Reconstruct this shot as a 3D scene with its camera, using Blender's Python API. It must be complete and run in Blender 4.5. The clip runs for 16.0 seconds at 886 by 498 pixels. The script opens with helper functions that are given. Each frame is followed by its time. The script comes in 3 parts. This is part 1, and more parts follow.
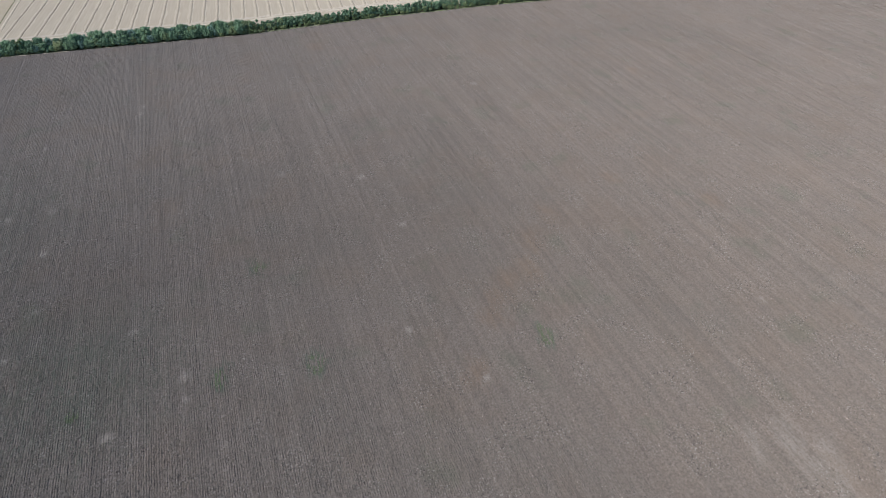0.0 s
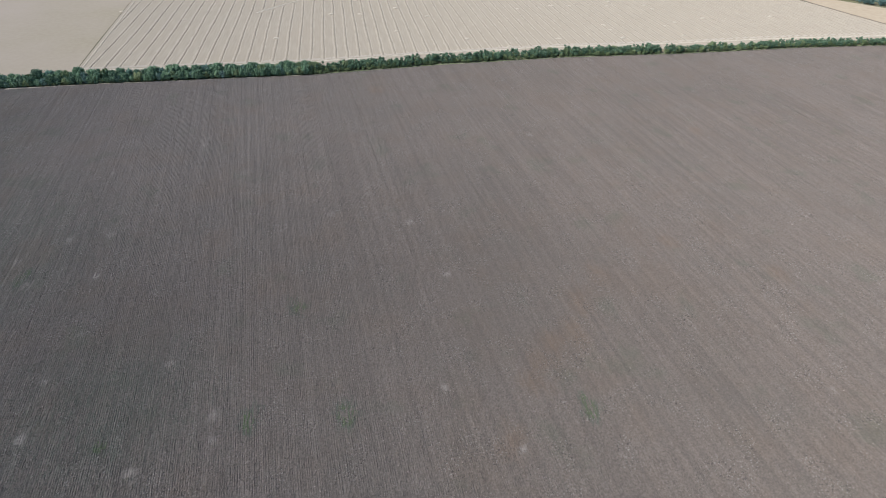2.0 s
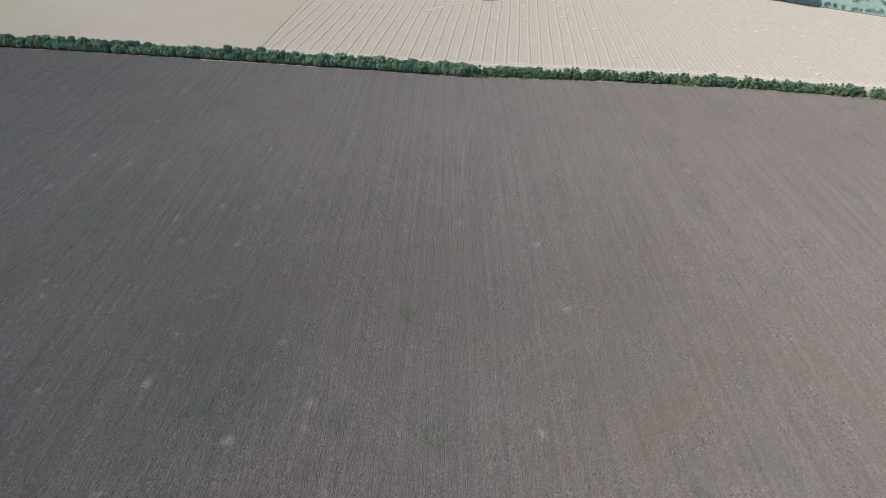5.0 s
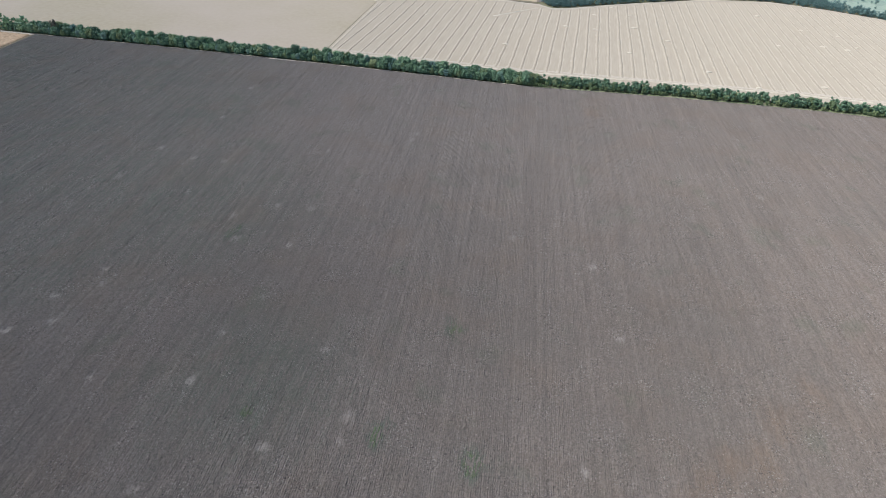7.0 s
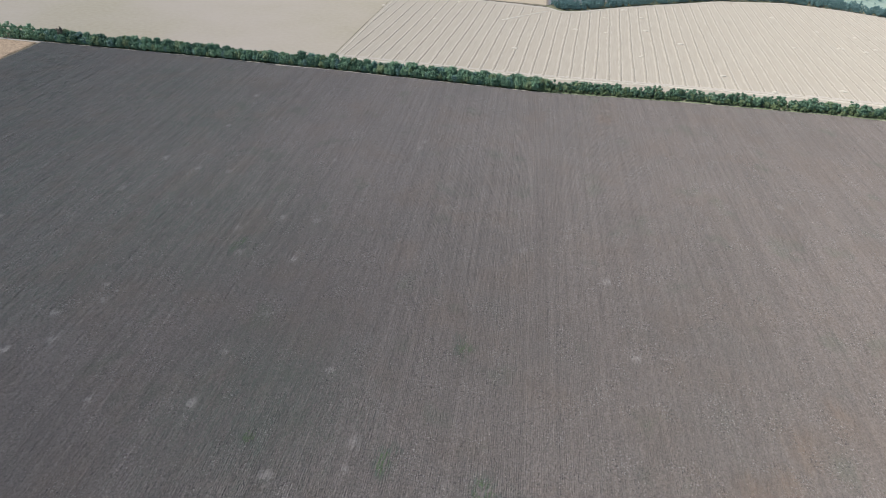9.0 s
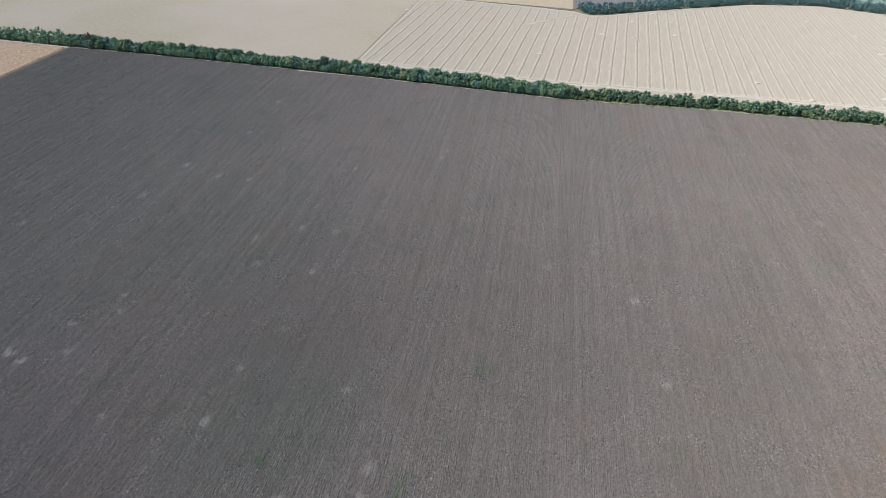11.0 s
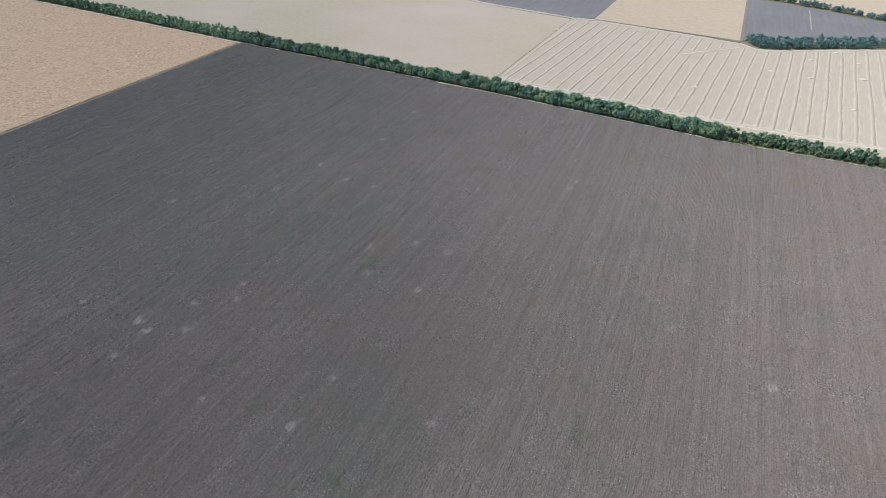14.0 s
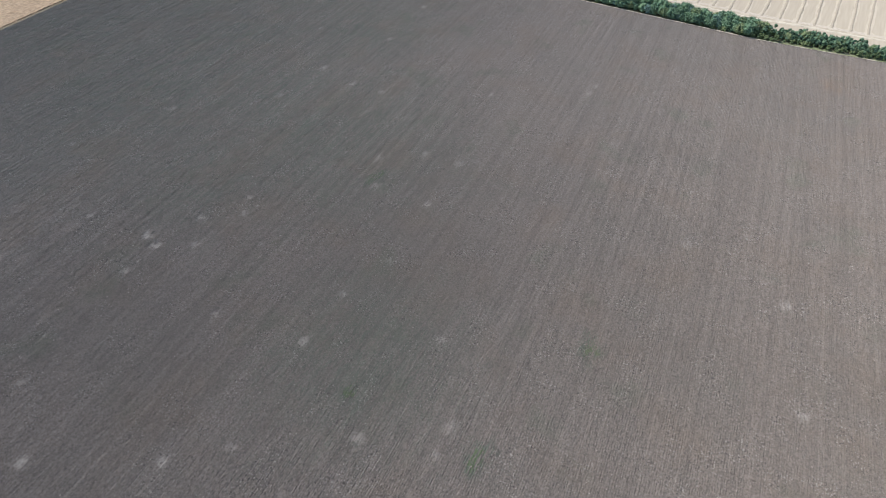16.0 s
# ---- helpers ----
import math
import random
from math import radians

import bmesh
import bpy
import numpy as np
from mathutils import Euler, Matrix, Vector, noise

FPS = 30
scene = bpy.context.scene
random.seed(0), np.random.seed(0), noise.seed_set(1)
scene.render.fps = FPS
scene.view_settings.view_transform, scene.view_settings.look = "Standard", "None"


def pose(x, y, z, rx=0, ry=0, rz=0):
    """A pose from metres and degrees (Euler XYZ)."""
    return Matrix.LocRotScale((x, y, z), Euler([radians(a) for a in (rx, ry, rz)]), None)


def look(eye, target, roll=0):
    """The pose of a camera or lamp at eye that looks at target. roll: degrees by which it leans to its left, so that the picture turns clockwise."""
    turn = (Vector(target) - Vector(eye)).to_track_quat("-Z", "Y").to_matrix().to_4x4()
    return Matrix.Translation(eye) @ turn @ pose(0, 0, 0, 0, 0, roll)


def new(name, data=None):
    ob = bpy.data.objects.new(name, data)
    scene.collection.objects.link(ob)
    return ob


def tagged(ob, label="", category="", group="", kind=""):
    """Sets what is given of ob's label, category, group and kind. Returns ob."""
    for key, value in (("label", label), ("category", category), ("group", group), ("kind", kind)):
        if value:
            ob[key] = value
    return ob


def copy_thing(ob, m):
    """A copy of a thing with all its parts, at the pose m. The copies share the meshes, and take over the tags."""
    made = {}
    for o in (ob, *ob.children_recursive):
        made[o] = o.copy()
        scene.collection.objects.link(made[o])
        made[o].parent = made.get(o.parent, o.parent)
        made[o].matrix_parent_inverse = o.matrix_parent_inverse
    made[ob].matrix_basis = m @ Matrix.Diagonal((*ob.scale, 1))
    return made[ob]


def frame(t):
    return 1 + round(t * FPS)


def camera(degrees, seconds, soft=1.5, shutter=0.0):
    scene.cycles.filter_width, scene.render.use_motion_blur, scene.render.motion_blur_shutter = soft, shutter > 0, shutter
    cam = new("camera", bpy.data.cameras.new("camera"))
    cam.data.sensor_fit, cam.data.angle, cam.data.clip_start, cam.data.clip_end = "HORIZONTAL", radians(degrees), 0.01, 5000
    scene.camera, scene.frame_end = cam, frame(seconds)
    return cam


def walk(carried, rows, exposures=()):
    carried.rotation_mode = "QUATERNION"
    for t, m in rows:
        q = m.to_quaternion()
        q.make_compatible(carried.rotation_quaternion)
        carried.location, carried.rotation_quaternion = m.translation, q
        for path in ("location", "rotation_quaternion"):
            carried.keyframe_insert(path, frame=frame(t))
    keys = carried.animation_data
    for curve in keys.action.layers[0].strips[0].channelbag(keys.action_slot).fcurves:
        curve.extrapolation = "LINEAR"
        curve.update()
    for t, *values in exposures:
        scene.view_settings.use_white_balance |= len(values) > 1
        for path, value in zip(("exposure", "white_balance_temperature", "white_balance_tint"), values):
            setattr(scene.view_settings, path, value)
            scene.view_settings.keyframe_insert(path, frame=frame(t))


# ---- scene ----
# Drone flight over a ripe row crop with a tree belt and harvested fields beyond it.
cam = camera(78.6, 16.0, soft=1.0)

# seconds, eye, target, roll
PATH = [
    (0.0, (-0.091, -1.449, 126.328), (58.716, 134.803, -7.772), 1.90),
    (0.5, (0.286, 0.154, 126.330), (60.673, 142.043, -1.070), 2.10),
    (1.0, (0.663, 1.758, 126.334), (62.131, 146.884, 3.234), 2.20),
    (1.5, (1.039, 3.364, 126.335), (57.749, 150.341, 3.235), 2.30),
    (2.0, (1.408, 4.971, 126.335), (47.907, 155.298, 2.935), 2.50),
    (2.5, (1.755, 6.581, 126.335), (41.436, 158.782, 2.735), 2.60),
    (3.0, (2.056, 8.193, 126.333), (38.288, 161.239, 2.833), 2.80),
    (3.5, (2.283, 9.805, 126.330), (35.748, 163.510, 2.730), 2.70),
    (4.0, (2.417, 11.417, 126.324), (22.564, 167.095, 2.424), 2.80),
    (4.5, (2.460, 13.039, 126.317), (13.249, 169.515, 2.218), 3.00),
    (5.0, (2.406, 14.675, 126.312), (4.635, 171.275, 1.913), 3.00),
    (5.2, (2.349, 15.335, 126.311), (-1.870, 171.903, 1.911), 3.10),
    (7.3, (1.386, 22.321, 126.249), (-15.194, 178.048, 1.849), 2.80),
    (7.5, (1.279, 23.005, 126.248), (-15.786, 178.617, 1.848), 2.70),
    (8.0, (0.979, 24.757, 126.237), (-16.940, 180.412, 2.038), 2.50),
    (8.5, (0.650, 26.535, 126.224), (-18.031, 182.195, 2.124), 2.30),
    (10.8, (-1.011, 34.764, 126.069), (-22.199, 190.423, 2.369), 1.30),
    (11.0, (-1.168, 35.481, 126.065), (-27.691, 190.407, 2.365), 1.30),
    (11.5, (-1.595, 37.276, 126.049), (-41.041, 189.316, 2.349), 1.40),
    (12.0, (-2.063, 39.062, 126.032), (-48.307, 189.260, 2.233), 1.40),
    (12.5, (-2.566, 40.839, 126.013), (-60.940, 186.714, 2.312), 1.40),
    (13.0, (-3.106, 42.575, 125.996), (-65.308, 187.170, 2.596), 1.30),
    (13.5, (-3.680, 44.243, 125.981), (-68.636, 189.273, 4.581), 1.10),
    (14.0, (-4.272, 45.834, 125.969), (-70.951, 190.413, 4.969), 1.00),
    (14.5, (-4.874, 47.345, 125.959), (-72.658, 191.642, 5.259), 0.80),
    (15.0, (-5.487, 48.775, 125.953), (-73.371, 191.588, 3.353), 0.50),
    (15.5, (-6.109, 50.144, 125.949), (-68.798, 179.576, -13.051), 0.30),
    (16.0, (-6.735, 51.501, 125.946), (-66.330, 172.500, -21.654), 0.10),
]
walk(cam, [(t, look(eye, target, roll)) for t, eye, target, roll in PATH], exposures=[(0.0, -0.04, 6280, 10), (3.0, -0.08, 6220, 10), (5.0, 0.07, 6200, 10), (8.0, 0.18, 6200, 9), (11.0, 0.16, 6200, 9), (12.5, 0.23, 6200, 9), (14.5, 0.25, 6200, 9), (15.2, 0.28, 6280, 9), (16.0, 0.36, 6350, 9)])

# ---- world and sun ----
SUN_AZ = Vector((-0.998, 0.06, 0)).normalized()
SUN_EL = radians(48)
world = bpy.data.worlds.new("sky")
scene.world = world
world.use_nodes = True
wn, wl = world.node_tree.nodes, world.node_tree.links
sky = wn.new("ShaderNodeTexSky")
sky.sky_type = "NISHITA"
sky.sun_disc = False
sky.sun_elevation = SUN_EL
sky.sun_rotation = math.atan2(SUN_AZ.x, SUN_AZ.y)
sky.dust_density = 1.6
wl.new(sky.outputs[0], wn["Background"].inputs[0])
wn["Background"].inputs[1].default_value = 0.12
sun = new("sun", bpy.data.lights.new("sun", "SUN"))
sun.data.energy = 4.4
sun.data.angle = radians(0.6)
sun.data.color = (1.0, 0.965, 0.91)
sun.matrix_basis = look(SUN_AZ * 100 * math.cos(SUN_EL) + Vector((0, 0, 100 * math.sin(SUN_EL))), (0, 0, 0))


# ---- materials ----
def mixed(name, dark, light, fine, broad_colour, broad, amount=0.5, rough=0.9, bump=0.3, bump_scale=None,
          detail=4, stretch=(1, 1, 1), by_object=0.0, tint=None, lay=0.05, rugged=0.6, turn=0.0):
    """A surface of two colours in a fine grain, with a third one in broad patches and a relief."""
    m = bpy.data.materials.new(name)
    m.use_nodes = True
    n, l = m.node_tree.nodes, m.node_tree.links
    b = n["Principled BSDF"]
    b.inputs["Roughness"].default_value = rough
    b.inputs["Specular IOR Level"].default_value = 0.15
    b.inputs["Diffuse Roughness"].default_value = rugged
    geo = n.new("ShaderNodeNewGeometry")
    mp = n.new("ShaderNodeMapping")
    mp.vector_type = "TEXTURE"
    mp.inputs["Scale"].default_value = [1 / s for s in stretch]
    mp.inputs["Rotation"].default_value = (0, 0, -math.radians(turn))
    l.new(geo.outputs["Position"], mp.inputs[0])

    def grain(scale, det, low, high, mapped=True):
        t = n.new("ShaderNodeTexNoise")
        t.inputs["Scale"].default_value = scale
        t.inputs["Detail"].default_value = det
        l.new(mp.outputs[0] if mapped else geo.outputs["Position"], t.inputs["Vector"])
        r = n.new("ShaderNodeMapRange")
        r.inputs[1].default_value, r.inputs[2].default_value = low, high
        l.new(t.outputs[0], r.inputs[0])
        return r.outputs[0]

    def mix(fac, a, c):
        x = n.new("ShaderNodeMix")
        x.data_type = "RGBA"
        if isinstance(fac, float):
            x.inputs[0].default_value = fac
        else:
            l.new(fac, x.inputs[0])
        for socket, v in ((x.inputs[6], a), (x.inputs[7], c)):
            if isinstance(v, tuple):
                socket.default_value = (*v, 1)
            else:
                l.new(v, socket)
        return x.outputs[2]

    def times(v, k):
        x = n.new("ShaderNodeMath")
        x.operation = "MULTIPLY"
        l.new(v, x.inputs[0])
        x.inputs[1].default_value = k
        return x.outputs[0]

    def product(v, w):
        x = n.new("ShaderNodeMath")
        x.operation = "MULTIPLY"
        l.new(v, x.inputs[0])
        l.new(w, x.inputs[1])
        return x.outputs[0]

    g = grain(fine, detail, 0.3, 0.7)
    colour = mix(g, dark, light)
    colour = mix(times(grain(broad, 3, 0.42, 0.68, False), amount), colour, broad_colour)
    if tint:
        # weed green, which also carries the painted shade of the left field
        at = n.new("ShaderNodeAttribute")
        at.attribute_name = "weed_shade"
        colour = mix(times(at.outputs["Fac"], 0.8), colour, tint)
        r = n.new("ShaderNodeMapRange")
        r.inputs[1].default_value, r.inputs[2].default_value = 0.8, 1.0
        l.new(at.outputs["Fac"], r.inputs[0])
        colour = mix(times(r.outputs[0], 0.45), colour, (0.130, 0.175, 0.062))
        # rusty patches, plus the sunlit warmth painted on the right side
        at = n.new("ShaderNodeAttribute")
        at.attribute_name = "rust_sun"
        colour = mix(times(at.outputs["Fac"], 0.48), colour, (0.225, 0.155, 0.105))
        at = n.new("ShaderNodeAttribute")
        at.attribute_name = "lodged"
        colour = mix(product(at.outputs["Fac"], grain(1.3, 4, 0.30, 0.52, False)), colour, (0.34, 0.315, 0.285))
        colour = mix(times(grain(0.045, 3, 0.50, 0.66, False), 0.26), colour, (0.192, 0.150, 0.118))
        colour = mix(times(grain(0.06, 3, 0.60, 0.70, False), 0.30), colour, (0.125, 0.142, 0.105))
        strips = n.new("ShaderNodeMapping")
        strips.inputs["Scale"].default_value = (0.55, 0.007, 0)
        l.new(geo.outputs["Position"], strips.inputs[0])
        t = n.new("ShaderNodeTexNoise")
        t.inputs["Scale"].default_value, t.inputs["Detail"].default_value = 1, 3
        l.new(strips.outputs[0], t.inputs["Vector"])
        r = n.new("ShaderNodeMapRange")
        r.inputs[1].default_value, r.inputs[2].default_value = 0.35, 0.65
        l.new(t.outputs[0], r.inputs[0])
        colour = mix(times(r.outputs[0], 0.30), colour, (0.105, 0.094, 0.086))
        at = n.new("ShaderNodeAttribute")
        at.attribute_name = "tone"
        r = n.new("ShaderNodeMapRange")
        r.inputs[3].default_value, r.inputs[4].default_value = 0.85, 1.15
        r.clamp = False
        l.new(at.outputs["Fac"], r.inputs[0])
        hs = n.new("ShaderNodeHueSaturation")
        l.new(r.outputs[0], hs.inputs["Value"])
        l.new(colour, hs.inputs["Color"])
        colour = hs.outputs[0]
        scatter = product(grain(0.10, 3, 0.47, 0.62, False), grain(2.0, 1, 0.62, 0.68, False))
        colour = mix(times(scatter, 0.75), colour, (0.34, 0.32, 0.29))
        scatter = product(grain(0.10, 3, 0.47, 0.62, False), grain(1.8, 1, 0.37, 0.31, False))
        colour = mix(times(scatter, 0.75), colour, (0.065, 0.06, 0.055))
    if by_object:
        oi = n.new("ShaderNodeObjectInfo")
        hs = n.new("ShaderNodeHueSaturation")
        r = n.new("ShaderNodeMapRange")
        r.inputs[3].default_value, r.inputs[4].default_value = 1 - by_object, 1 + by_object
        l.new(oi.outputs["Random"], r.inputs[0])
        l.new(r.outputs[0], hs.inputs["Value"])
        r2 = n.new("ShaderNodeMapRange")
        r2.inputs[3].default_value, r2.inputs[4].default_value = 0.515, 0.475
        l.new(oi.outputs["Random"], r2.inputs[0])
        l.new(r2.outputs[0], hs.inputs["Hue"])
        l.new(colour, hs.inputs["Color"])
        colour = hs.outputs[0]
    l.new(colour, b.inputs["Base Color"])
    if bump:
        bp = n.new("ShaderNodeBump")
        bp.inputs["Strength"].default_value = bump
        bp.inputs["Distance"].default_value = lay
        l.new(grain(bump_scale or fine, 5, 0.2, 0.8), bp.inputs["Height"])
        l.new(bp.outputs[0], b.inputs["Normal"])
    return m


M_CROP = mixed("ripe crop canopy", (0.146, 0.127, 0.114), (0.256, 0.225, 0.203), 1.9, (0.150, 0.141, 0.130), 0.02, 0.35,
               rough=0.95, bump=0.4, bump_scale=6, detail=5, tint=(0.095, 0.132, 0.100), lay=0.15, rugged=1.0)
M_SOIL = mixed("dry pale soil", (0.30, 0.265, 0.235), (0.42, 0.375, 0.335), 1.5, (0.34, 0.30, 0.26), 0.05, bump=0.4)
M_MEADOW = mixed("dry meadow", (0.10, 0.12, 0.06), (0.20, 0.19, 0.11), 0.25, (0.26, 0.23, 0.16), 0.012, 0.7, lay=0.2)
M_STUBBLE = mixed("pale cereal stubble", (0.384, 0.333, 0.263), (0.444, 0.388, 0.310), 0.9, (0.412, 0.354, 0.278), 0.018, 0.6,
                  bump=0.15, bump_scale=1.2, stretch=(1, 0.06, 1), lay=0.08, turn=5.6)
M_WINDROW = mixed("weathered straw", (0.30, 0.26, 0.205), (0.43, 0.38, 0.305), 2.5, (0.36, 0.315, 0.25), 0.1, bump=0.8, bump_scale=5, lay=0.15)
M_CHAFF = mixed("strewn chaff", (0.42, 0.365, 0.29), (0.53, 0.47, 0.38), 1.2, (0.48, 0.42, 0.33), 0.1, bump=0.6, bump_scale=4, lay=0.08)
M_STRAW = mixed("straw", (0.50, 0.45, 0.365), (0.66, 0.60, 0.495), 2.5, (0.56, 0.505, 0.42), 0.1, bump=0.8, bump_scale=5, lay=0.15)
M_MOWN = mixed("mown field", (0.370, 0.319, 0.233), (0.412, 0.358, 0.266), 0.3, (0.452, 0.384, 0.322), 0.007, 0.9, bump=0.2, bump_scale=1.5)
M_WHEAT = mixed("ripe cereal", (0.32, 0.23, 0.147), (0.535, 0.392, 0.262), 0.7, (0.435, 0.318, 0.215), 0.03, 0.5, bump=0.6, bump_scale=2, lay=0.2)
M_WHEAT_FAR = mixed("far ripe cereal", (0.40, 0.325, 0.235), (0.46, 0.385, 0.285), 0.2, (0.44, 0.365, 0.27), 0.015, 0.6, bump=0.3, bump_scale=1)
# dark crop made lighter and bluer to hold the distance haze
M_FALLOW = mixed("hazy dark far crop", (0.155, 0.15, 0.156), (0.19, 0.183, 0.186), 0.5, (0.215, 0.208, 0.203), 0.02, 0.5,
                 bump=0.2, bump_scale=0.7, stretch=(1, 0.05, 1), lay=0.1)
M_TRACK = mixed("bare dirt track", (0.40, 0.35, 0.29), (0.55, 0.49, 0.41), 0.7, (0.46, 0.40, 0.32), 0.05, bump=0.4)
M_DARK = mixed("ploughed strip", (0.18, 0.15, 0.12), (0.27, 0.225, 0.18), 0.6, (0.22, 0.19, 0.15), 0.05, bump=0.5)
M_GRASS = mixed("verge grass", (0.115, 0.145, 0.072), (0.215, 0.24, 0.13), 1.2, (0.28, 0.265, 0.185), 0.06, 0.6, bump=0.6, lay=0.2)
M_MARGIN = mixed("dull margin weeds", (0.15, 0.122, 0.082), (0.26, 0.215, 0.15), 0.8, (0.21, 0.18, 0.115), 0.06, 0.6, bump=0.6, lay=0.2)
M_BARK = mixed("bark", (0.06, 0.05, 0.04), (0.14, 0.115, 0.09), 6, (0.1, 0.09, 0.07), 1, bump=0.5)
M_LEAF = mixed("dark green leaves", (0.100, 0.183, 0.122), (0.232, 0.355, 0.21), 1.3, (0.15, 0.255, 0.162), 0.25, 0.4,
               rough=0.6, bump=0, by_object=0.28)
M_LEAF_SHRUB = mixed("yellow-green leaves", (0.115, 0.170, 0.085), (0.22, 0.285, 0.13), 1.1, (0.145, 0.205, 0.105), 0.2, 0.4,
                     rough=0.6, bump=0, by_object=0.3)
# leaves of the far trees, their blue tone is painted-in haze
M_LEAF_HAZE = mixed("hazy far leaves", (0.10, 0.18, 0.178), (0.185, 0.29, 0.272), 1.1, (0.125, 0.21, 0.203), 0.2, 0.4, rough=0.6, bump=0)
# teal instead of green: distance haze mixed into the leaf colour
M_LEAF_TEAL_HAZE = mixed("haze-teal leaves", (0.118, 0.204, 0.175), (0.27, 0.395, 0.32), 1.3, (0.168, 0.275, 0.228), 0.25, 0.4,
                    rough=0.6, bump=0, by_object=0.15)
M_LEAF_MID = mixed("fresh green leaves", (0.132, 0.19, 0.098), (0.275, 0.345, 0.178), 1.3, (0.188, 0.255, 0.132), 0.25, 0.4,
                   rough=0.6, bump=0, by_object=0.15)
M_LEAF_DRY = mixed("withered leaves", (0.13, 0.12, 0.09), (0.22, 0.20, 0.155), 1.1, (0.17, 0.15, 0.115), 0.2, 0.4, rough=0.7, bump=0)
M_REED = mixed("marsh growth", (0.16, 0.235, 0.195), (0.26, 0.34, 0.28), 0.25, (0.33, 0.38, 0.31), 0.02, 0.6, lay=0.3)

rng = np.random.default_rng(7)


# ---- builders ----
def mesh_of(name, verts, faces, material):
    me = bpy.data.meshes.new(name)
    me.from_pydata(verts, [], faces)
    me.materials.append(material)
    me.update()
    return me


def fast_mesh(name, co, quads, material):
    """A mesh from arrays of places and four-cornered faces."""
    me = bpy.data.meshes.new(name)
    co, quads = np.asarray(co, np.float32), np.asarray(quads, np.int32)
    me.vertices.add(len(co))
    me.vertices.foreach_set("co", co.ravel())
    me.loops.add(quads.size)
    me.loops.foreach_set("vertex_index", quads.ravel())
    me.polygons.add(len(quads))
    me.polygons.foreach_set("loop_start", np.arange(0, quads.size, 4, dtype=np.int32))
    me.materials.append(material)
    me.update(calc_edges=True)
    me.shade_flat()
    return me


def slab(name, outline, top, material, label, category):
    """A field cover: a flat-topped slab over an outline."""
    k = len(outline)
    verts = [(x, y, top) for x, y in outline] + [(x, y, -0.3) for x, y in outline]
    faces = [tuple(range(k))] + [(i, i + k, (i + 1) % k + k, (i + 1) % k) for i in range(k)]
    me = mesh_of(name, verts, faces, material)
    bm = bmesh.new()
    bm.from_mesh(me)
    bmesh.ops.recalc_face_normals(bm, faces=bm.faces)
    bmesh.ops.triangulate(bm, faces=[f for f in bm.faces if len(f.verts) > 4])
    bm.to_mesh(me)
    bm.free()
    return tagged(new(name, me), label, category, kind="structure")


def ribbon(name, line, width, top, material, label, category, wobble=0.3):
    """A strip of ground along a line, with uneven edges."""
    pts = []
    for (x0, y0), (x1, y1) in zip(line, line[1:]):
        k = max(1, int(math.hypot(x1 - x0, y1 - y0) / 4))
        pts += [(x0 + (x1 - x0) * i / k, y0 + (y1 - y0) * i / k) for i in range(k)]
    pts.append(line[-1])
    verts, faces = [], []
    for i, (x, y) in enumerate(pts):
        a, b = pts[max(0, i - 1)], pts[min(len(pts) - 1, i + 1)]
        d = Vector((b[0] - a[0], b[1] - a[1])).normalized()
        for s in (-1, 1):
            w = width / 2 + rng.normal() * wobble * width * 0.3
            verts.append((x - d.y * w * s, y + d.x * w * s, top))
        for s in (-1, 1):
            verts.append((verts[-2][0] if s < 0 else verts[-2][0], verts[-2][1], top - 0.3))
        if i:
            o = 4 * i
            faces += [(o - 4, o, o + 1, o - 3), (o - 4, o - 2, o + 2, o), (o - 3, o + 1, o + 3, o - 1)]
    return tagged(new(name, mesh_of(name, verts, faces, material)), label, category, kind="structure")


def edge(x):
    """The belt's near edge, seen from above."""
    return np.interp(x, (-900, -589, -323, -234, -106, 16, 60, 100, 190, 278, 380, 467, 640),
                     (379, 374, 362, 360, 354.7, 347.3, 349, 350.5, 349.5, 342, 338, 330.5, 319))


# ---- ground ----
co = [(x * 500.0, y * 500.0, 0.0) for y in range(-8, 9) for x in range(-8, 9)]
quads = [(j * 17 + i, j * 17 + i + 1, j * 17 + i + 18, j * 17 + i + 17) for j in range(16) for i in range(16)]
tagged(new("ground", fast_mesh("ground", co, quads, M_MEADOW)), "dry grassland round the fields", "ground", kind="structure")

slab("field_soil", [(-320.5, -250), (640, -250)] + [(x, edge(x) - 0.5) for x in (640, 467, 380, 278, 190, 100, 60, 16, -106, -234, -320.5)], 0.04, M_SOIL,
     "pale dry soil under the dark row crop", "soil")
slab("ripe_field", [(-322, -250), (-322, edge(-323) - 3.5), (-589, edge(-589) - 3.5), (-900, edge(-900) - 3.5), (-900, -250)], 0.12, M_WHEAT,
     "ripe orange-tan cereal field beside the dark crop", "field")
slab("mown_field", [(-123, edge(-123) + 12), (-121, 430), (-118, 500), (-116, 550), (-195, 562), (-234, 572), (-900, 680), (-900, edge(-900) + 12), (-589, edge(-589) + 12), (-323, edge(-323) + 12)],
     0.10, M_MOWN, "smooth olive-tan mown field behind the tree belt", "field")
STUBBLE = [(-122.6, 366), (16, 361), (190, 359), (278, 354), (380, 350.5), (534, 341), (519, 380), (506, 463), (498, 500), (475, 514), (453, 530), (425, 536), (401, 545), (375, 560), (354, 570), (292, 602), (244, 617),
           (183, 607), (103, 569), (46, 536), (34, 533), (21, 539), (-7, 546), (-52, 551), (-95, 553.5), (-115.6, 552)]
slab("stubble_field", STUBBLE, 0.14, M_STUBBLE, "pale harvested stubble field with straw lines", "field")
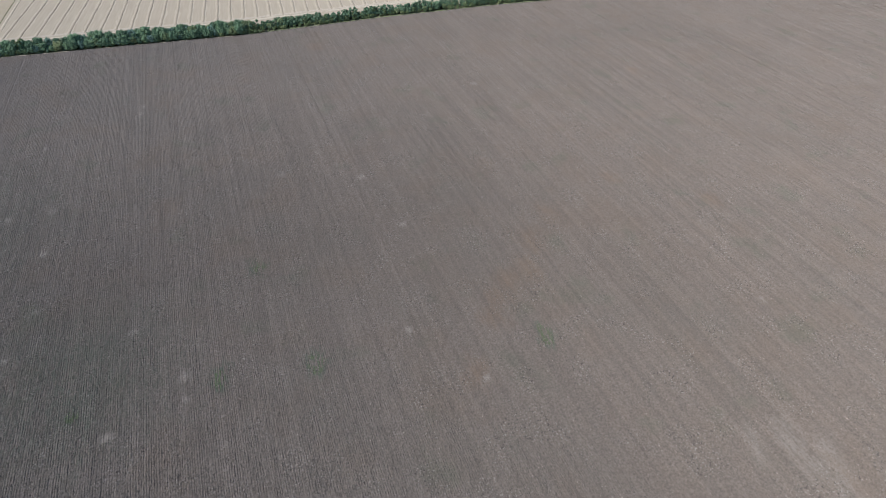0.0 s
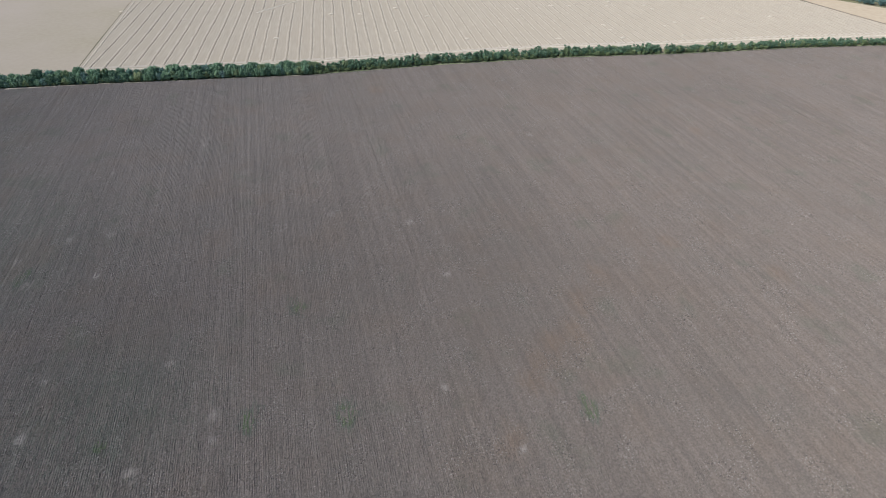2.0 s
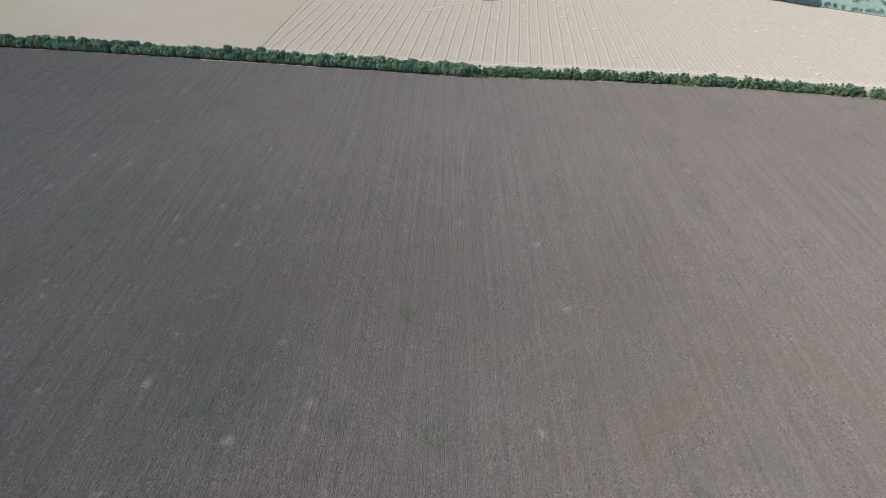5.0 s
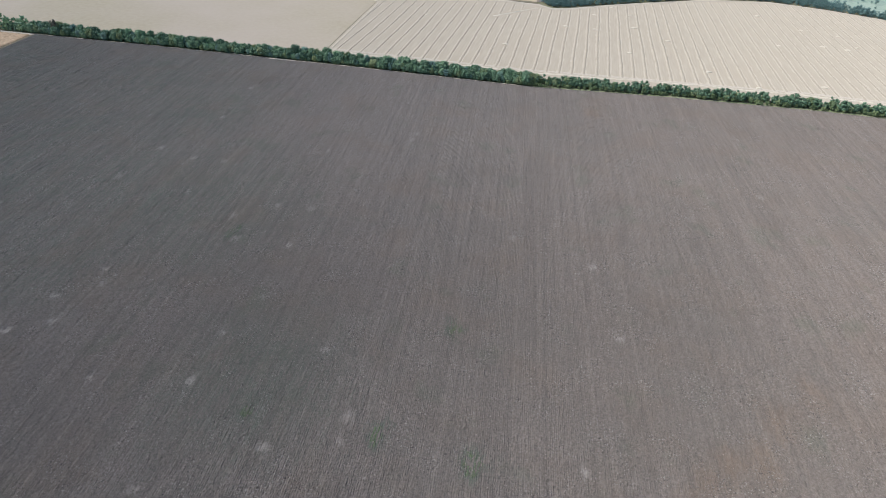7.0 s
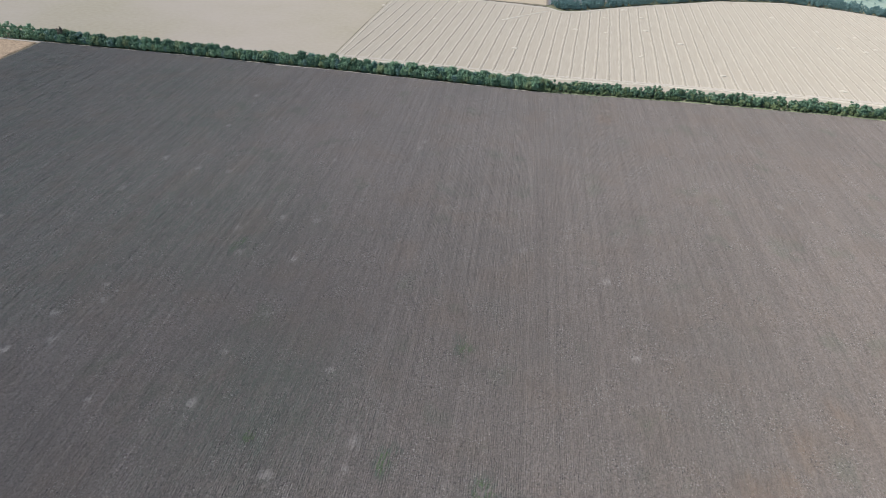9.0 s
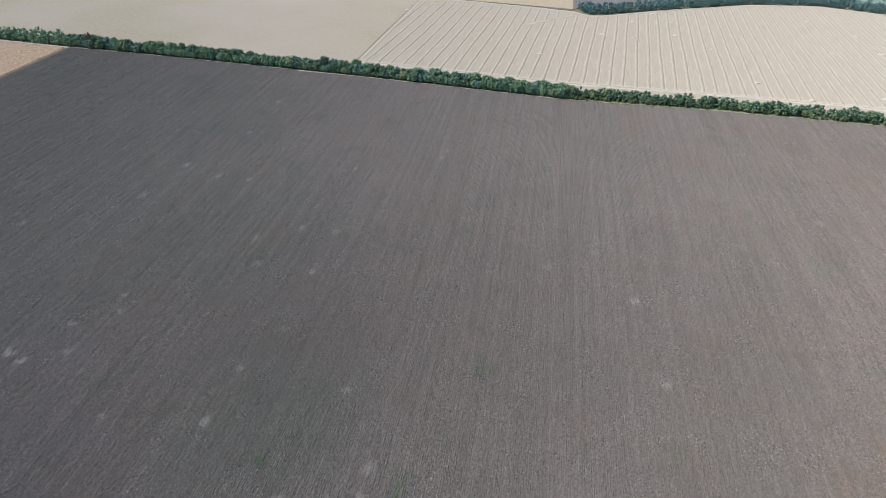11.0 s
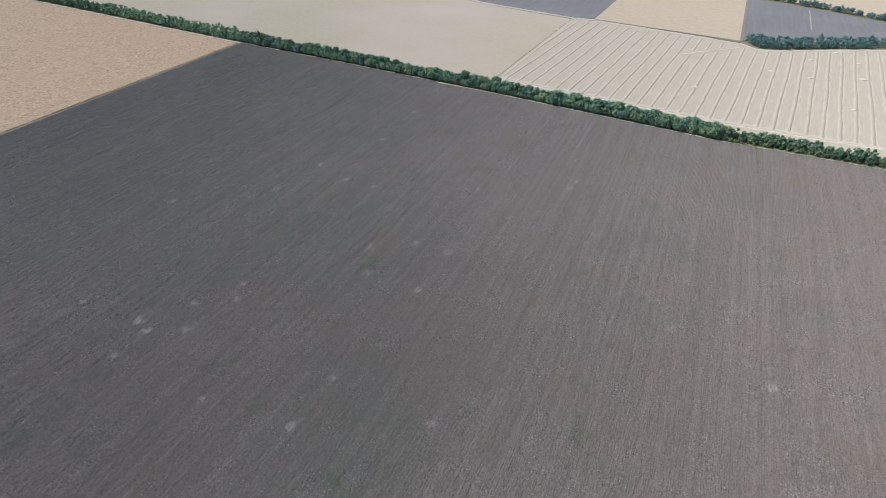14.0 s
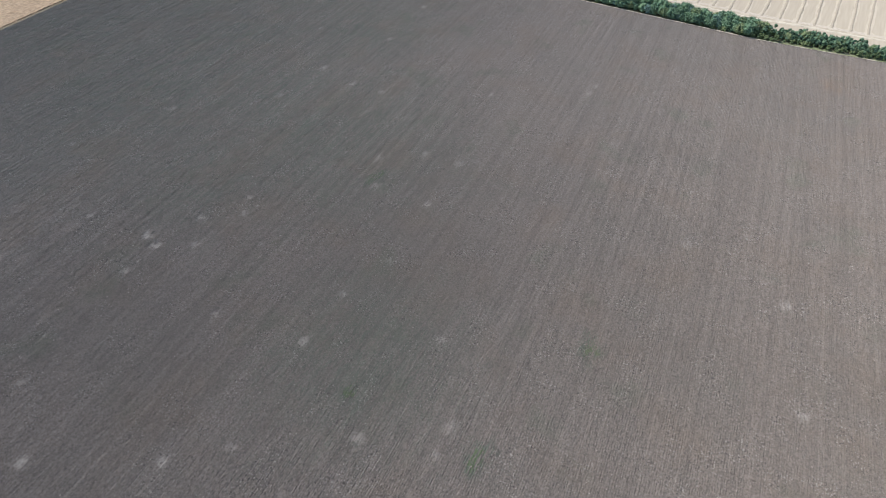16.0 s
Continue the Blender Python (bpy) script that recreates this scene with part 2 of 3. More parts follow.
slab("far_dark_field", [(-98, 560), (-94, 650), (-90, 800), (-700, 900), (-700, 660), (-234, 577), (-195, 567), (-115, 556)], 0.30, M_FALLOW,
     "dark grey far crop beyond the road", "field")
slab("far_ripe_field", [(-97.5, 559), (21, 549), (23, 713), (20, 840), (-89, 840), (-93.7, 650)], 0.35, M_WHEAT_FAR,
     "light tan ripe field beyond the road", "field")
slab("far_slate_field", [(22.5, 551), (50, 562), (110, 592), (180, 632), (240, 640), (133, 674), (82, 696), (24.2, 716)], 0.30, M_FALLOW,
     "slate-grey crop between two tree lines", "field")
slab("far_tan_field", [(24.5, 728), (84, 710), (136, 688), (260, 640), (420, 760), (300, 1000), (24, 1000)], 0.30, M_WHEAT_FAR,
     "tan field behind the far tree line", "field")
slab("side_ripe_field", [(532, edge(532) + 5), (900, edge(900) + 5), (900, 330), (612, 393), (576, 420), (534, 478), (500, 492), (509, 463), (522, 380)], 0.25,
     M_WHEAT_FAR, "golden field beside the stubble", "field")
slab("marsh_meadow", [(300, 612), (356, 576), (402, 551), (427, 542), (456, 536), (480, 520), (560, 640), (420, 760), (262, 640)], 0.05, M_REED,
     "green marshy meadow behind the stubble", "meadow")

# verges and tracks
ribbon("field_verge", [(x, edge(x) - 1.4) for x in (-900, -589, -322, -234, -106, 14)], 2.6, 0.30, M_TRACK, "pale dirt line at the belt's foot", "verge")
ribbon("grass_verge", [(x, edge(x) + 1.0) for x in (18, 60, 100, 190, 278, 380, 467, 640)], 3.0, 0.12, M_GRASS, "grassy verge at the belt's foot", "verge")
ribbon("dirt_verge", [(x, edge(x) - 1.4) for x in (14, 60, 100, 190, 278, 380, 467, 640)], 2.4, 0.16, M_TRACK, "pale dirt line beside the grass verge", "verge")
ribbon("belt_track", [(x, y) for x, y in ((-122, 383.5), (16, 375.5), (60, 376.5), (190, 377), (278, 370), (380, 367), (525, 357.5))], 2.6, 0.18, M_TRACK, "pale track behind the tree belt", "track")
ribbon("far_track", [(-700, 655), (-234, 574), (-195, 564.5), (-115, 553.5), (-95, 556)], 4.0, 0.34, M_TRACK, "pale dirt track between fields", "track")
ribbon("headland_track", [(-96, 554.5), (-52, 551.2), (-7, 545.8), (21, 541)], 3.4, 0.2, M_TRACK, "pale headland track by the ripe field", "track")
ribbon("far_track_edge", [(-97, 557.5), (-52, 553.8), (-7, 548.4), (21, 545)], 1.5, 0.37, M_DARK, "dark ploughed line along the ripe field", "track")
ribbon("field_border", [(507.5, 470), (514, 415), (520, 380), (531, edge(531) + 8)], 2.0, 0.30, M_DARK, "dark border line between two fields", "track")
ribbon("crop_border", [(22, 549), (23.7, 716)], 1.6, 0.38, M_DARK, "dark strip between ripe field and grey crop", "track")
ribbon("field_margin", [(-319.8, -200), (-319.8, edge(-322) - 1.5)], 3.6, 0.32, M_MARGIN, "dull grassy margin between two crops", "verge")
ribbon("woods_track", [(21, 542), (34, 531), (47, 534), (104, 567), (183, 605), (244, 615), (292, 600), (354, 568), (401, 543), (425, 534)], 3.0, 0.20, M_TRACK,
       "pale strip at the wood's foot", "track")
ribbon("tramline", [(75, 612), (78, 690)], 0.7, 0.36, M_MOWN, "pale wheel line through the grey crop", "track")

# ---- row crop ----
BARE = np.array([(-144.4, 117.0), (-138.8, 114.5), (-138.8, 102.8), (-103.5, 102.9), (-168.2, 115.0), (-134.8, 131.2), (-127.5, 145.8), (-70.8, 169.5), (45.8, 72.8)])
SPOTS = np.array([(-123.4, 138.8), (-157.8, 202.7), (-120.8, 222.2), (-91.4, 169.1), (-70.3, 192.8), (-77.7, 240.8), (-142.8, 303.8), (-22.5, 230.6), (-76.1, 106.4), (-29.8, 102.2), (-29.8, 94.5), (46.0, 143.0), (-190.5, 174.3), (-206.3, 139.4), (-109.4, 130.0), (-153.7, 228.7), (-75.0, 124.9), (-43.1, 123.4), (40.3, 177.0), (-84.3, 194.2), (-98.1, 183.1), (-134.6, 222.7), (-127.7, 120.8), (-83.2, 312.7), (-39.8, 268.8), (-132.9, 64.5), (-114.4, 51.3), (-85.4, 66.0), (-141.1, 265.7), (-73.3, 75.2), (-48.4, 89.9), (8.3, 216.3), (11.0, 188.1), (-69.2, 141.7), (31.8, 95.8), (140.6, 67.0), (27.4, 201.7), (118.4, 238.7), (-41.2, 259.8)])
# pale crop streaks with the sun's hot spot painted into them
PALE_GLARE = np.array([(101, 31, 4, 5), (110, 26, 4, 7), (113, 18, 6, 8)])
WEEDS = np.array([(-20.6, 98.5), (-55.5, 100), (4, 93), (69, 79.5), (-6, 138.6), (-94, 174)])
# greener crop on the left, with haze and shade put into its colour
SHADE_GREEN = np.array([(-285, 200, 70), (-300, 320, 60), (-215, 190, 85), (-262, 270, 75), (-200, 300, 60), (-130, 190, 55), (-160, 270, 42), (-168, 205, 45), (-150, 150, 30), (-205, 240, 40), (-60, 110, 28)])
RUST = np.array([(99, 131), (69, 104), (78, 107), (45, 75), (62, 98), (85, 118), (51, 314), (58, 92), (209, 226), (164, 115), (135, 141)])


ROW_PITCH = 0.56
ROW_SHIFT = np.random.default_rng(99).normal(0, 1, 6000)
BARE_SIZE = np.random.default_rng(98).uniform(0.8, 1.3, 200)


def patches(x, y, wide, long, seed):
    """Soft random patches over the plan, from -1 to 1, of that size across and along the rows."""
    g = np.random.default_rng(seed).uniform(-1, 1, (int(1100 / wide) + 4, int(600 / long) + 4))
    u, v = (x + 400) / wide, (y + 200) / long
    i, j = u.astype(int), v.astype(int)
    fu, fv = u - i, v - j
    fu, fv = (fu * fu * (3 - 2 * fu))[:, None], (fv * fv * (3 - 2 * fv))[None]
    return ((g[np.ix_(i, j)] * (1 - fu) + g[np.ix_(i + 1, j)] * fu) * (1 - fv)
            + (g[np.ix_(i, j + 1)] * (1 - fu) + g[np.ix_(i + 1, j + 1)] * fu) * fv)


def crop(name, x0, x1, y0, y1, along, seed, row=ROW_PITCH):
    """Rows of withered plants: a canopy sheet with a crest on each row, a furrow between rows, bare patches where plants are
    missing, and the loose top leaves standing over it."""
    r = np.random.default_rng(seed)
    half = np.arange(2 * round(x0 / row), 2 * round(x1 / row) + 1)
    x, y = half * row / 2, np.linspace(y0, y1, round((y1 - y0) / along) + 1)
    X, Y = np.meshgrid(x, y, indexing="ij")
    crest = (half % 2 == 1)[:, None]
    patch, blotch = patches(x, y, 6, 9, 1), patches(x, y, 2.2, 2.6, 2)
    rugged = np.clip(0.35 + 0.5 * patches(x, y, 14, 22, 3) + 0.7 * patches(x, y, 4.5, 6, 4), 0, 1)
    grit = r.normal(0, 1, X.shape)
    Z = np.where(crest, 1.42, 1.42 - min(row, 0.6) * (CROP_DEPTH + 0.02 * distance(X, Y))) + 0.06 * patch + 0.03 * blotch + grit * (0.03 - 0.015 * distance(X, Y))
    wheel = np.minimum(np.abs(X + 193.5 - 0.09 * (Y - 225)), np.abs(X + 195.6 - 0.09 * (Y - 225)))
    Z = np.where((wheel < 0.33) & (np.abs(Y - 240) < 62), Z - 0.09, Z)
    weed_shade, rust_sun, bare = np.zeros(X.shape), np.zeros(X.shape), np.zeros(X.shape)
    ragged = 0.35 * patches(x, y, 0.8, 1.0, 7) + 0.08 * grit
    for k, (sx, sy) in enumerate(BARE):
        size, lean = BARE_SIZE[k], BARE_SIZE[-k - 1] - 1.0
        d = np.hypot((X - sx) / (size * 1.7), (Y - sy - lean * (X - sx)) / (size * 1.15)) + ragged
        bare = np.maximum(bare, np.clip((1.1 - d) * 3.0, 0, 1))
    Z = Z * (1 - bare) + (1.15 + 0.04 * grit) * bare
    for k, (sx, sy) in enumerate(SPOTS):
        d = np.hypot((X - sx) / (1.3 * BARE_SIZE[k + 20]), (Y - sy) / (1.1 * BARE_SIZE[k + 70])) + 1.2 * ragged
        bare = np.maximum(bare, np.clip(1.35 - d, 0, 0.85))
    # streaks and painted glare, laid on through the same mask
    for sx, sy, wide, long in PALE_GLARE:
        d = np.hypot((X - sx) / wide, (Y - sy - 0.6 * (X - sx)) / long) + 0.6 * blotch
        bare = np.maximum(bare, 0.40 * np.clip(1.2 - d, 0, 1))
    for sx, sy in WEEDS:
        d = np.hypot((X - sx) / 2.5, (Y - sy) / 3.2) + 0.7 * blotch
        weed_shade = np.maximum(weed_shade, np.clip(1.7 - d, 0, 1) * (r.random(X.shape) < 0.6))
    weed_shade = np.maximum(weed_shade, 0.35 * np.clip(patch - 0.55, 0, 1) * (r.random(X.shape) < 0.4))
    # tints the left part darker and bluer, as haze and shade would
    for sx, sy, size in SHADE_GREEN:
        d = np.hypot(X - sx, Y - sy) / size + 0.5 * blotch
        weed_shade = np.maximum(weed_shade, 0.8 * np.clip(1.4 - d, 0, 1) * np.clip(0.42 + 0.3 * blotch + 0.25 * grit, 0, 1))
    for sx, sy in RUST:
        d = np.hypot((X - sx) / 6.0, (Y - sy) / 8.0) + 0.3 * blotch
        rust_sun = np.maximum(rust_sun, np.clip(1.2 - d, 0, 1) * (0.5 + 0.5 * r.random(X.shape)))
    # browner towards +x, with the sun's warm tone put into the colour
    rust_sun = np.maximum(rust_sun, 0.36 * np.clip((X + 40) / 160, 0, 1) * (0.75 + 0.25 * blotch))
    # loose leaves over the sheet, thickest on the rows
    least = leaf_size(np.clip(0, x0, x1), np.clip(40, y0, y1))
    count = int((x1 - x0) * (y1 - y0) * LEAF_COVER / (least * least * 0.42))
    px, py = r.uniform(x0, x1, count), r.uniform(y0, y1, count)
    i = np.clip(((px - x[0]) / (row / 2)).astype(int), 0, len(x) - 1)
    j = np.clip(((py - y0) / (y[1] - y[0])).astype(int), 0, len(y) - 1)
    across = np.cos(math.tau * (px / row - 0.5))
    strong = np.clip(1.9 - np.hypot(px, py - 40) / 110, 0.15, 1)
    keep = r.random(count) < (0.54 + 0.41 * strong * across) * (0.85 + 0.2 * rugged[i, j]) * (1 - 0.95 * bare[i, j]) * (least / leaf_size(px, py)) ** 2 * (1 - 0.7 * distance(px, py)) * (py > 9)
    across = across[keep] * strong[keep]
    px, py, i, j = px[keep], py[keep], i[keep], j[keep]
    py = np.minimum(py, edge(px) - 3.9)
    count = len(px)
    # each leaf's own axes
    far = distance(px, py)
    tilt = LEAF_TILT * (1 - 0.5 * far)
    n = np.stack([r.normal(0, 1, count) * tilt, r.normal(0, 1, count) * tilt, np.ones(count)], -1)
    n /= np.linalg.norm(n, axis=1)[:, None]
    turn = r.normal(math.pi / 2, 0.55, count)
    u = np.stack([np.cos(turn), np.sin(turn), np.zeros(count)], -1)
    u -= n * (u * n).sum(1)[:, None]
    w = np.cross(n, u)
    size = (leaf_size(px, py) * r.uniform(0.7, 1.3, count))[:, None]
    c = np.stack([px, py, 1.42 + 0.06 * patch[i, j] + 0.06 * across + r.uniform(0.02, 1.0, count) * LEAF_RISE * (1 - 0.85 * far)], -1)
    corner = [c + (u * a + w * b + n * h) * size for a, b, h in ((-0.62, -0.30, 0), (0.56, -0.34, 0.10), (0.66, 0.28, 0), (-0.52, 0.36, 0.10))]
    leaves = np.stack(corner, 1)
    tone = 0.5 + r.uniform(-0.5, 0.5, count) * (1 - 0.8 * far)
    fleck = r.random(count)
    tone = np.where(fleck < (0.003 + 0.022 * rugged[i, j] ** 2) * (1 - 0.6 * far), 2.6, tone)
    X = X + 0.15 * row * ROW_SHIFT[half + 3000][:, None] + r.normal(0, 0.05 * row, X.shape) + 0.08 * patches(x, y, 2.8, 14, 8)
    Y[:, 1:-1] += r.normal(0, along * 0.22, X[:, 1:-1].shape)
    Y = np.minimum(Y, edge(X) - 3.5)
    for a in (0, -1):
        if name == ("left", "right_end")[a]:
            Z[a] = 0.05
    idx = np.arange(X.size).reshape(X.shape)
    quads = np.stack([idx[:-1, :-1], idx[1:, :-1], idx[1:, 1:], idx[:-1, 1:]], -1).reshape(-1, 4)
    quads = np.concatenate([quads, X.size + np.arange(4 * count).reshape(-1, 4)])
    me = fast_mesh("row_crop", np.concatenate([np.stack([X, Y, Z], -1).reshape(-1, 3), leaves.reshape(-1, 3)]), quads, M_CROP)
    half_tone = np.full(X.size, 0.5)
    for key, v, of_leaf in (("weed_shade", weed_shade, weed_shade[i, j]), ("rust_sun", rust_sun, rust_sun[i, j]), ("lodged", bare, 0.5 * bare[i, j]), ("tone", half_tone, tone)):
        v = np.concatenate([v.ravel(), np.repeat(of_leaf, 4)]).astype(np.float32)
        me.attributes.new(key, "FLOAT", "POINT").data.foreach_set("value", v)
    return tagged(new("row_crop", me), "withered dark brown crop in narrow rows with bare patches", "crop", kind="stuff")


CROP_DEPTH = 0.16
LEAF_COVER, LEAF_TILT, LEAF_RISE = 0.58, 0.37, 0.13


def distance(x, y):
    """0 in the middle of the flight's ground, 1 in the far parts of the field."""
    return np.clip((np.hypot(x, y - 40) - 120) / 110, 0, 1)


def leaf_size(x, y):
    """Metres across the leaf clumps: single leaves where the drone passes, coarser clumps far from it."""
    return np.clip(0.29 * np.hypot(x, y - 40) / 120, 0.29, 0.5)


def cereal(x0, x1, y0, y1, step, seed):
    """The uneven top of a ripe cereal stand."""
    nx, ny = int((x1 - x0) / step) + 1, int((y1 - y0) / step) + 1
    r = np.random.default_rng(seed)
    X, Y = np.meshgrid(x0 + np.arange(nx) * step, y0 + np.arange(ny) * step, indexing="ij")
    x, y = X[:, 0] + 300, Y[0]
    Z = 0.45 + 0.085 * r.normal(0, 1, (nx, ny)) + 0.12 * patches(x, y, 6.9, 3.4, seed + 1)
    Z -= 0.5 * np.clip(patches(x, y, 4.0, 2.5, seed + 2) - 0.72, 0, 1)
    Y = np.minimum(Y, edge(X) - 3.2)
    idx = np.arange(nx * ny).reshape(nx, ny)
    quads = np.stack([idx[:-1, :-1], idx[1:, :-1], idx[1:, 1:], idx[:-1, 1:]], -1).reshape(-1, 4)
    me = fast_mesh("cereal_stand", np.stack([X, Y, Z], -1).reshape(-1, 3), quads, M_WHEAT)
    return tagged(new("cereal_stand", me), "ripe tan cereal stand with thin lodged streaks", "crop", kind="stuff")


cereal(-640, -321.5, 140, 372, 1.15, 21)
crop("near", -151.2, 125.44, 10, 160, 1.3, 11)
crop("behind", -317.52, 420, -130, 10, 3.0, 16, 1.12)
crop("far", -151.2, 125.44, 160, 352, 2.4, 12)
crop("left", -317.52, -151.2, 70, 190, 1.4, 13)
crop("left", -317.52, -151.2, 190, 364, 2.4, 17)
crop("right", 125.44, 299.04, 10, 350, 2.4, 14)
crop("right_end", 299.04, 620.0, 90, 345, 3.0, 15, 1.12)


# ---- trees ----
def crown_mesh(name, seed, height, radius, base, lobes, leaves, leaf, material):
    """A crown of lobes covered with many small leaf clumps, uneven in outline."""
    r = np.random.default_rng(seed)
    cs = []
    for k in range(lobes):
        f = (k + 0.5) / lobes
        a = k * 2.4 + r.uniform(-0.5, 0.5)
        z = base + (height - base) * (0.16 + 0.66 * f)
        out = radius * (0.58 * math.sin(math.pi * (0.16 + 0.74 * (1 - f))) + 0.04) * r.uniform(0.55, 1.2)
        cs.append((math.cos(a) * out, math.sin(a) * out, z, radius * r.uniform(0.20, 0.36) * (1.05 - 0.22 * f)))
    bm = bmesh.new()
    for x, y, z, s in cs:
        g = bmesh.ops.create_icosphere(bm, subdivisions=1, radius=s * 0.84, matrix=Matrix.Translation((x, y, z)))
        for v in g["verts"]:
            v.co += Vector(r.normal(0, s * 0.2, 3))
    bm.verts.index_update()
    co, faces = [tuple(v.co) for v in bm.verts], [tuple(v.index for v in f.verts) for f in bm.faces]
    bm.free()
    for k in range(leaves):
        x, y, z, s = cs[r.integers(lobes)]
        d = r.normal(0, 1, 3)
        d[2] = d[2] * 0.9 + 0.3
        d /= np.linalg.norm(d)
        p = np.array((x, y, z)) + d * s * r.uniform(0.7, 1.4)
        n = d + r.normal(0, 0.55, 3)
        n /= np.linalg.norm(n)
        u = np.cross(n, r.normal(0, 1, 3))
        u /= np.linalg.norm(u)
        w = np.cross(n, u)
        q = leaf * r.uniform(0.6, 1.35)
        o = len(co)
        co += [tuple(p - u * q - w * q * 0.5), tuple(p + u * q * 0.7 - w * q * 0.7), tuple(p + u * q * 0.8 + w * q * 0.6 + n * q * 0.3),
               tuple(p - u * q * 0.4 + w * q)]
        faces.append((o, o + 1, o + 2, o + 3))
    return mesh_of(name, co, faces, material)


def trunk_mesh(seed, height, thick):
    """A tapered trunk with limbs."""
    r = np.random.default_rng(seed)
    bm = bmesh.new()

    def limb(a, b, ra, rb):
        d = (b - a).normalized()
        u = d.orthogonal().normalized()
        w = d.cross(u)
        ring = [[bm.verts.new(p + (u * math.cos(k * math.tau / 6) + w * math.sin(k * math.tau / 6)) * q) for k in range(6)] for p, q in ((a, ra), (b, rb))]
        for k in range(6):
            bm.faces.new((ring[0][k], ring[0][(k + 1) % 6], ring[1][(k + 1) % 6], ring[1][k]))

    top = Vector((r.normal() * 0.2, r.normal() * 0.2, height * 0.8))
    limb(Vector((0, 0, -0.3)), top * 0.5, thick, thick * 0.65)
    limb(top * 0.5, top, thick * 0.65, thick * 0.2)
    for k in range(5):
        a = top * (0.3 + 0.1 * k)
        t = k * 2.4 + r.uniform(0, 1)
        limb(a, a + Vector((math.cos(t), math.sin(t), 0.9)) * height * 0.22, thick * 0.4, thick * 0.1)
    me = bpy.data.meshes.new("trunk")
    bm.to_mesh(me)
    bm.free()
    me.materials.append(M_BARK)
    return me


def woody(name, label, category, group, trunk, crown):
    thing = tagged(new(name), label, category, group)
    for n, me in (("trunk", trunk), ("crown", crown)):
        new(n, me).parent = thing
    return thing


def grown(kind, count, height, radius, base, lobes, leaves, leaf, material, label, category, group, seed):
    return [woody(kind, label, category, group, trunk_mesh(seed + k, height, 0.05 + height * 0.018),
                  crown_mesh("crown", seed + k, height * (0.92 + 0.05 * (k % 4)), radius * (0.9 + 0.08 * (k % 3)), base, lobes, leaves, leaf, material))
            for k in range(count)]


def stand(stock, places):
    """Sets things out: the stock first, then copies of them."""
    for k, (x, y, s, tall) in enumerate(places):
        m = pose(x, y, 0, 0, 0, float(rng.uniform(0, 360))) @ Matrix.Diagonal((s, s, s * tall, 1))
        if k < len(stock):
            stock[k].matrix_basis = m
        else:
            copy_thing(stock[k % len(stock)], m)


def belt_places(x0, x1, step, deep0, deep1, s0, s1, jitter=0.35):
    out, x = [], x0
    while x < x1:
        out.append((x, edge(x) + float(rng.uniform(deep0, deep1)), float(rng.uniform(s0, s1)), float(rng.uniform(0.88, 1.08))))
        x += step * float(rng.uniform(1 - jitter, 1 + jitter))
    return out


trees = grown("tree", 8, 7.6, 3.7, 0.2, 34, 1150, 0.21, M_LEAF, "dense dark green broad-leaved tree in the field belt", "tree", "trees of the belt", 100)
places = belt_places(-480, 14, 3.2, 1.2, 3.0, 0.68, 1.0) + belt_places(-480, 14, 3.6, 4.8, 8.0, 0.98, 1.27)
places += belt_places(20, 268, 3.3, 3.4, 8.5, 0.54, 0.90) + belt_places(-75, 12, 4.4, 6.6, 8.8, 1.08, 1.28) + belt_places(280, 420, 7.0, 3.5, 8, 0.6, 0.9)
places += [(13, edge(13) + 2.2, 1.1, 1.0), (16.5, edge(16) + 5.5, 1.0, 1.0), (15.5, edge(16) + 8.5, 1.0, 1.0), (20, edge(20) + 7, 0.9, 1.0), (8, edge(8) + 2.4, 1.05, 0.95), (142, edge(142) + 4, 0.95, 0.9), (194, edge(194) + 5, 0.9, 0.95), (222, edge(222) + 5, 0.9, 1.0), (-143, edge(-143) + 5, 0.72, 1.75),
           (-57, edge(-57) + 5, 1.1, 1.05)]
west, east = [p for p in places if -325 <= p[0] < 18], [p for p in places if p[0] >= 18]
stand(trees, west[0::6] + west[2::6] + west[3::6] + west[5::6] + east[0::6])
stand(grown("tree", 5, 7.2, 3.7, 0.2, 34, 1150, 0.21, M_LEAF_MID, "fresh green broad-leaved tree in the field belt", "tree", "trees of the belt", 120),
      west[1::6] + [p for k, p in enumerate(east) if k % 6])
# every sixth belt tree takes the haze-tinted leaves
stand(grown("tree", 4, 7.6, 3.6, 0.2, 34, 1150, 0.21, M_LEAF_TEAL_HAZE, "tree in the field belt with haze-teal leaves", "tree", "trees of the belt", 130), west[4::6])
stand(grown("tree", 1, 8.5, 3.2, 1.0, 11, 380, 0.30, M_LEAF_DRY, "tree with withered grey-brown leaves in the belt", "tree", "trees of the belt", 140),
      [(-308, edge(-308) + 5, 1.05, 1.25)])

shrubs = grown("shrub", 5, 3.2, 2.3, 0.1, 8, 260, 0.26, M_LEAF_SHRUB, "low yellow-green shrub at the belt's edge", "shrub", "shrubs of the belt", 200)
stand(shrubs, [(15.5, edge(15) + 1.6, 0.9, 1.0), (18, edge(18) + 3.2, 1.1, 1.0), (19.5, edge(19) + 2.0, 0.9, 0.9), (21, edge(21) + 4.2, 1.1, 1.1)] + belt_places(-150, 12, 6.5, 0.6, 1.6, 0.45, 0.8) + belt_places(15, 266, 2.9, 1.2, 3.0, 0.6, 1.0) + belt_places(271, 560, 3.8, 1.2, 3.0, 0.7, 1.1) + belt_places(20, 268, 6, 6.5, 8, 0.7, 1.1))

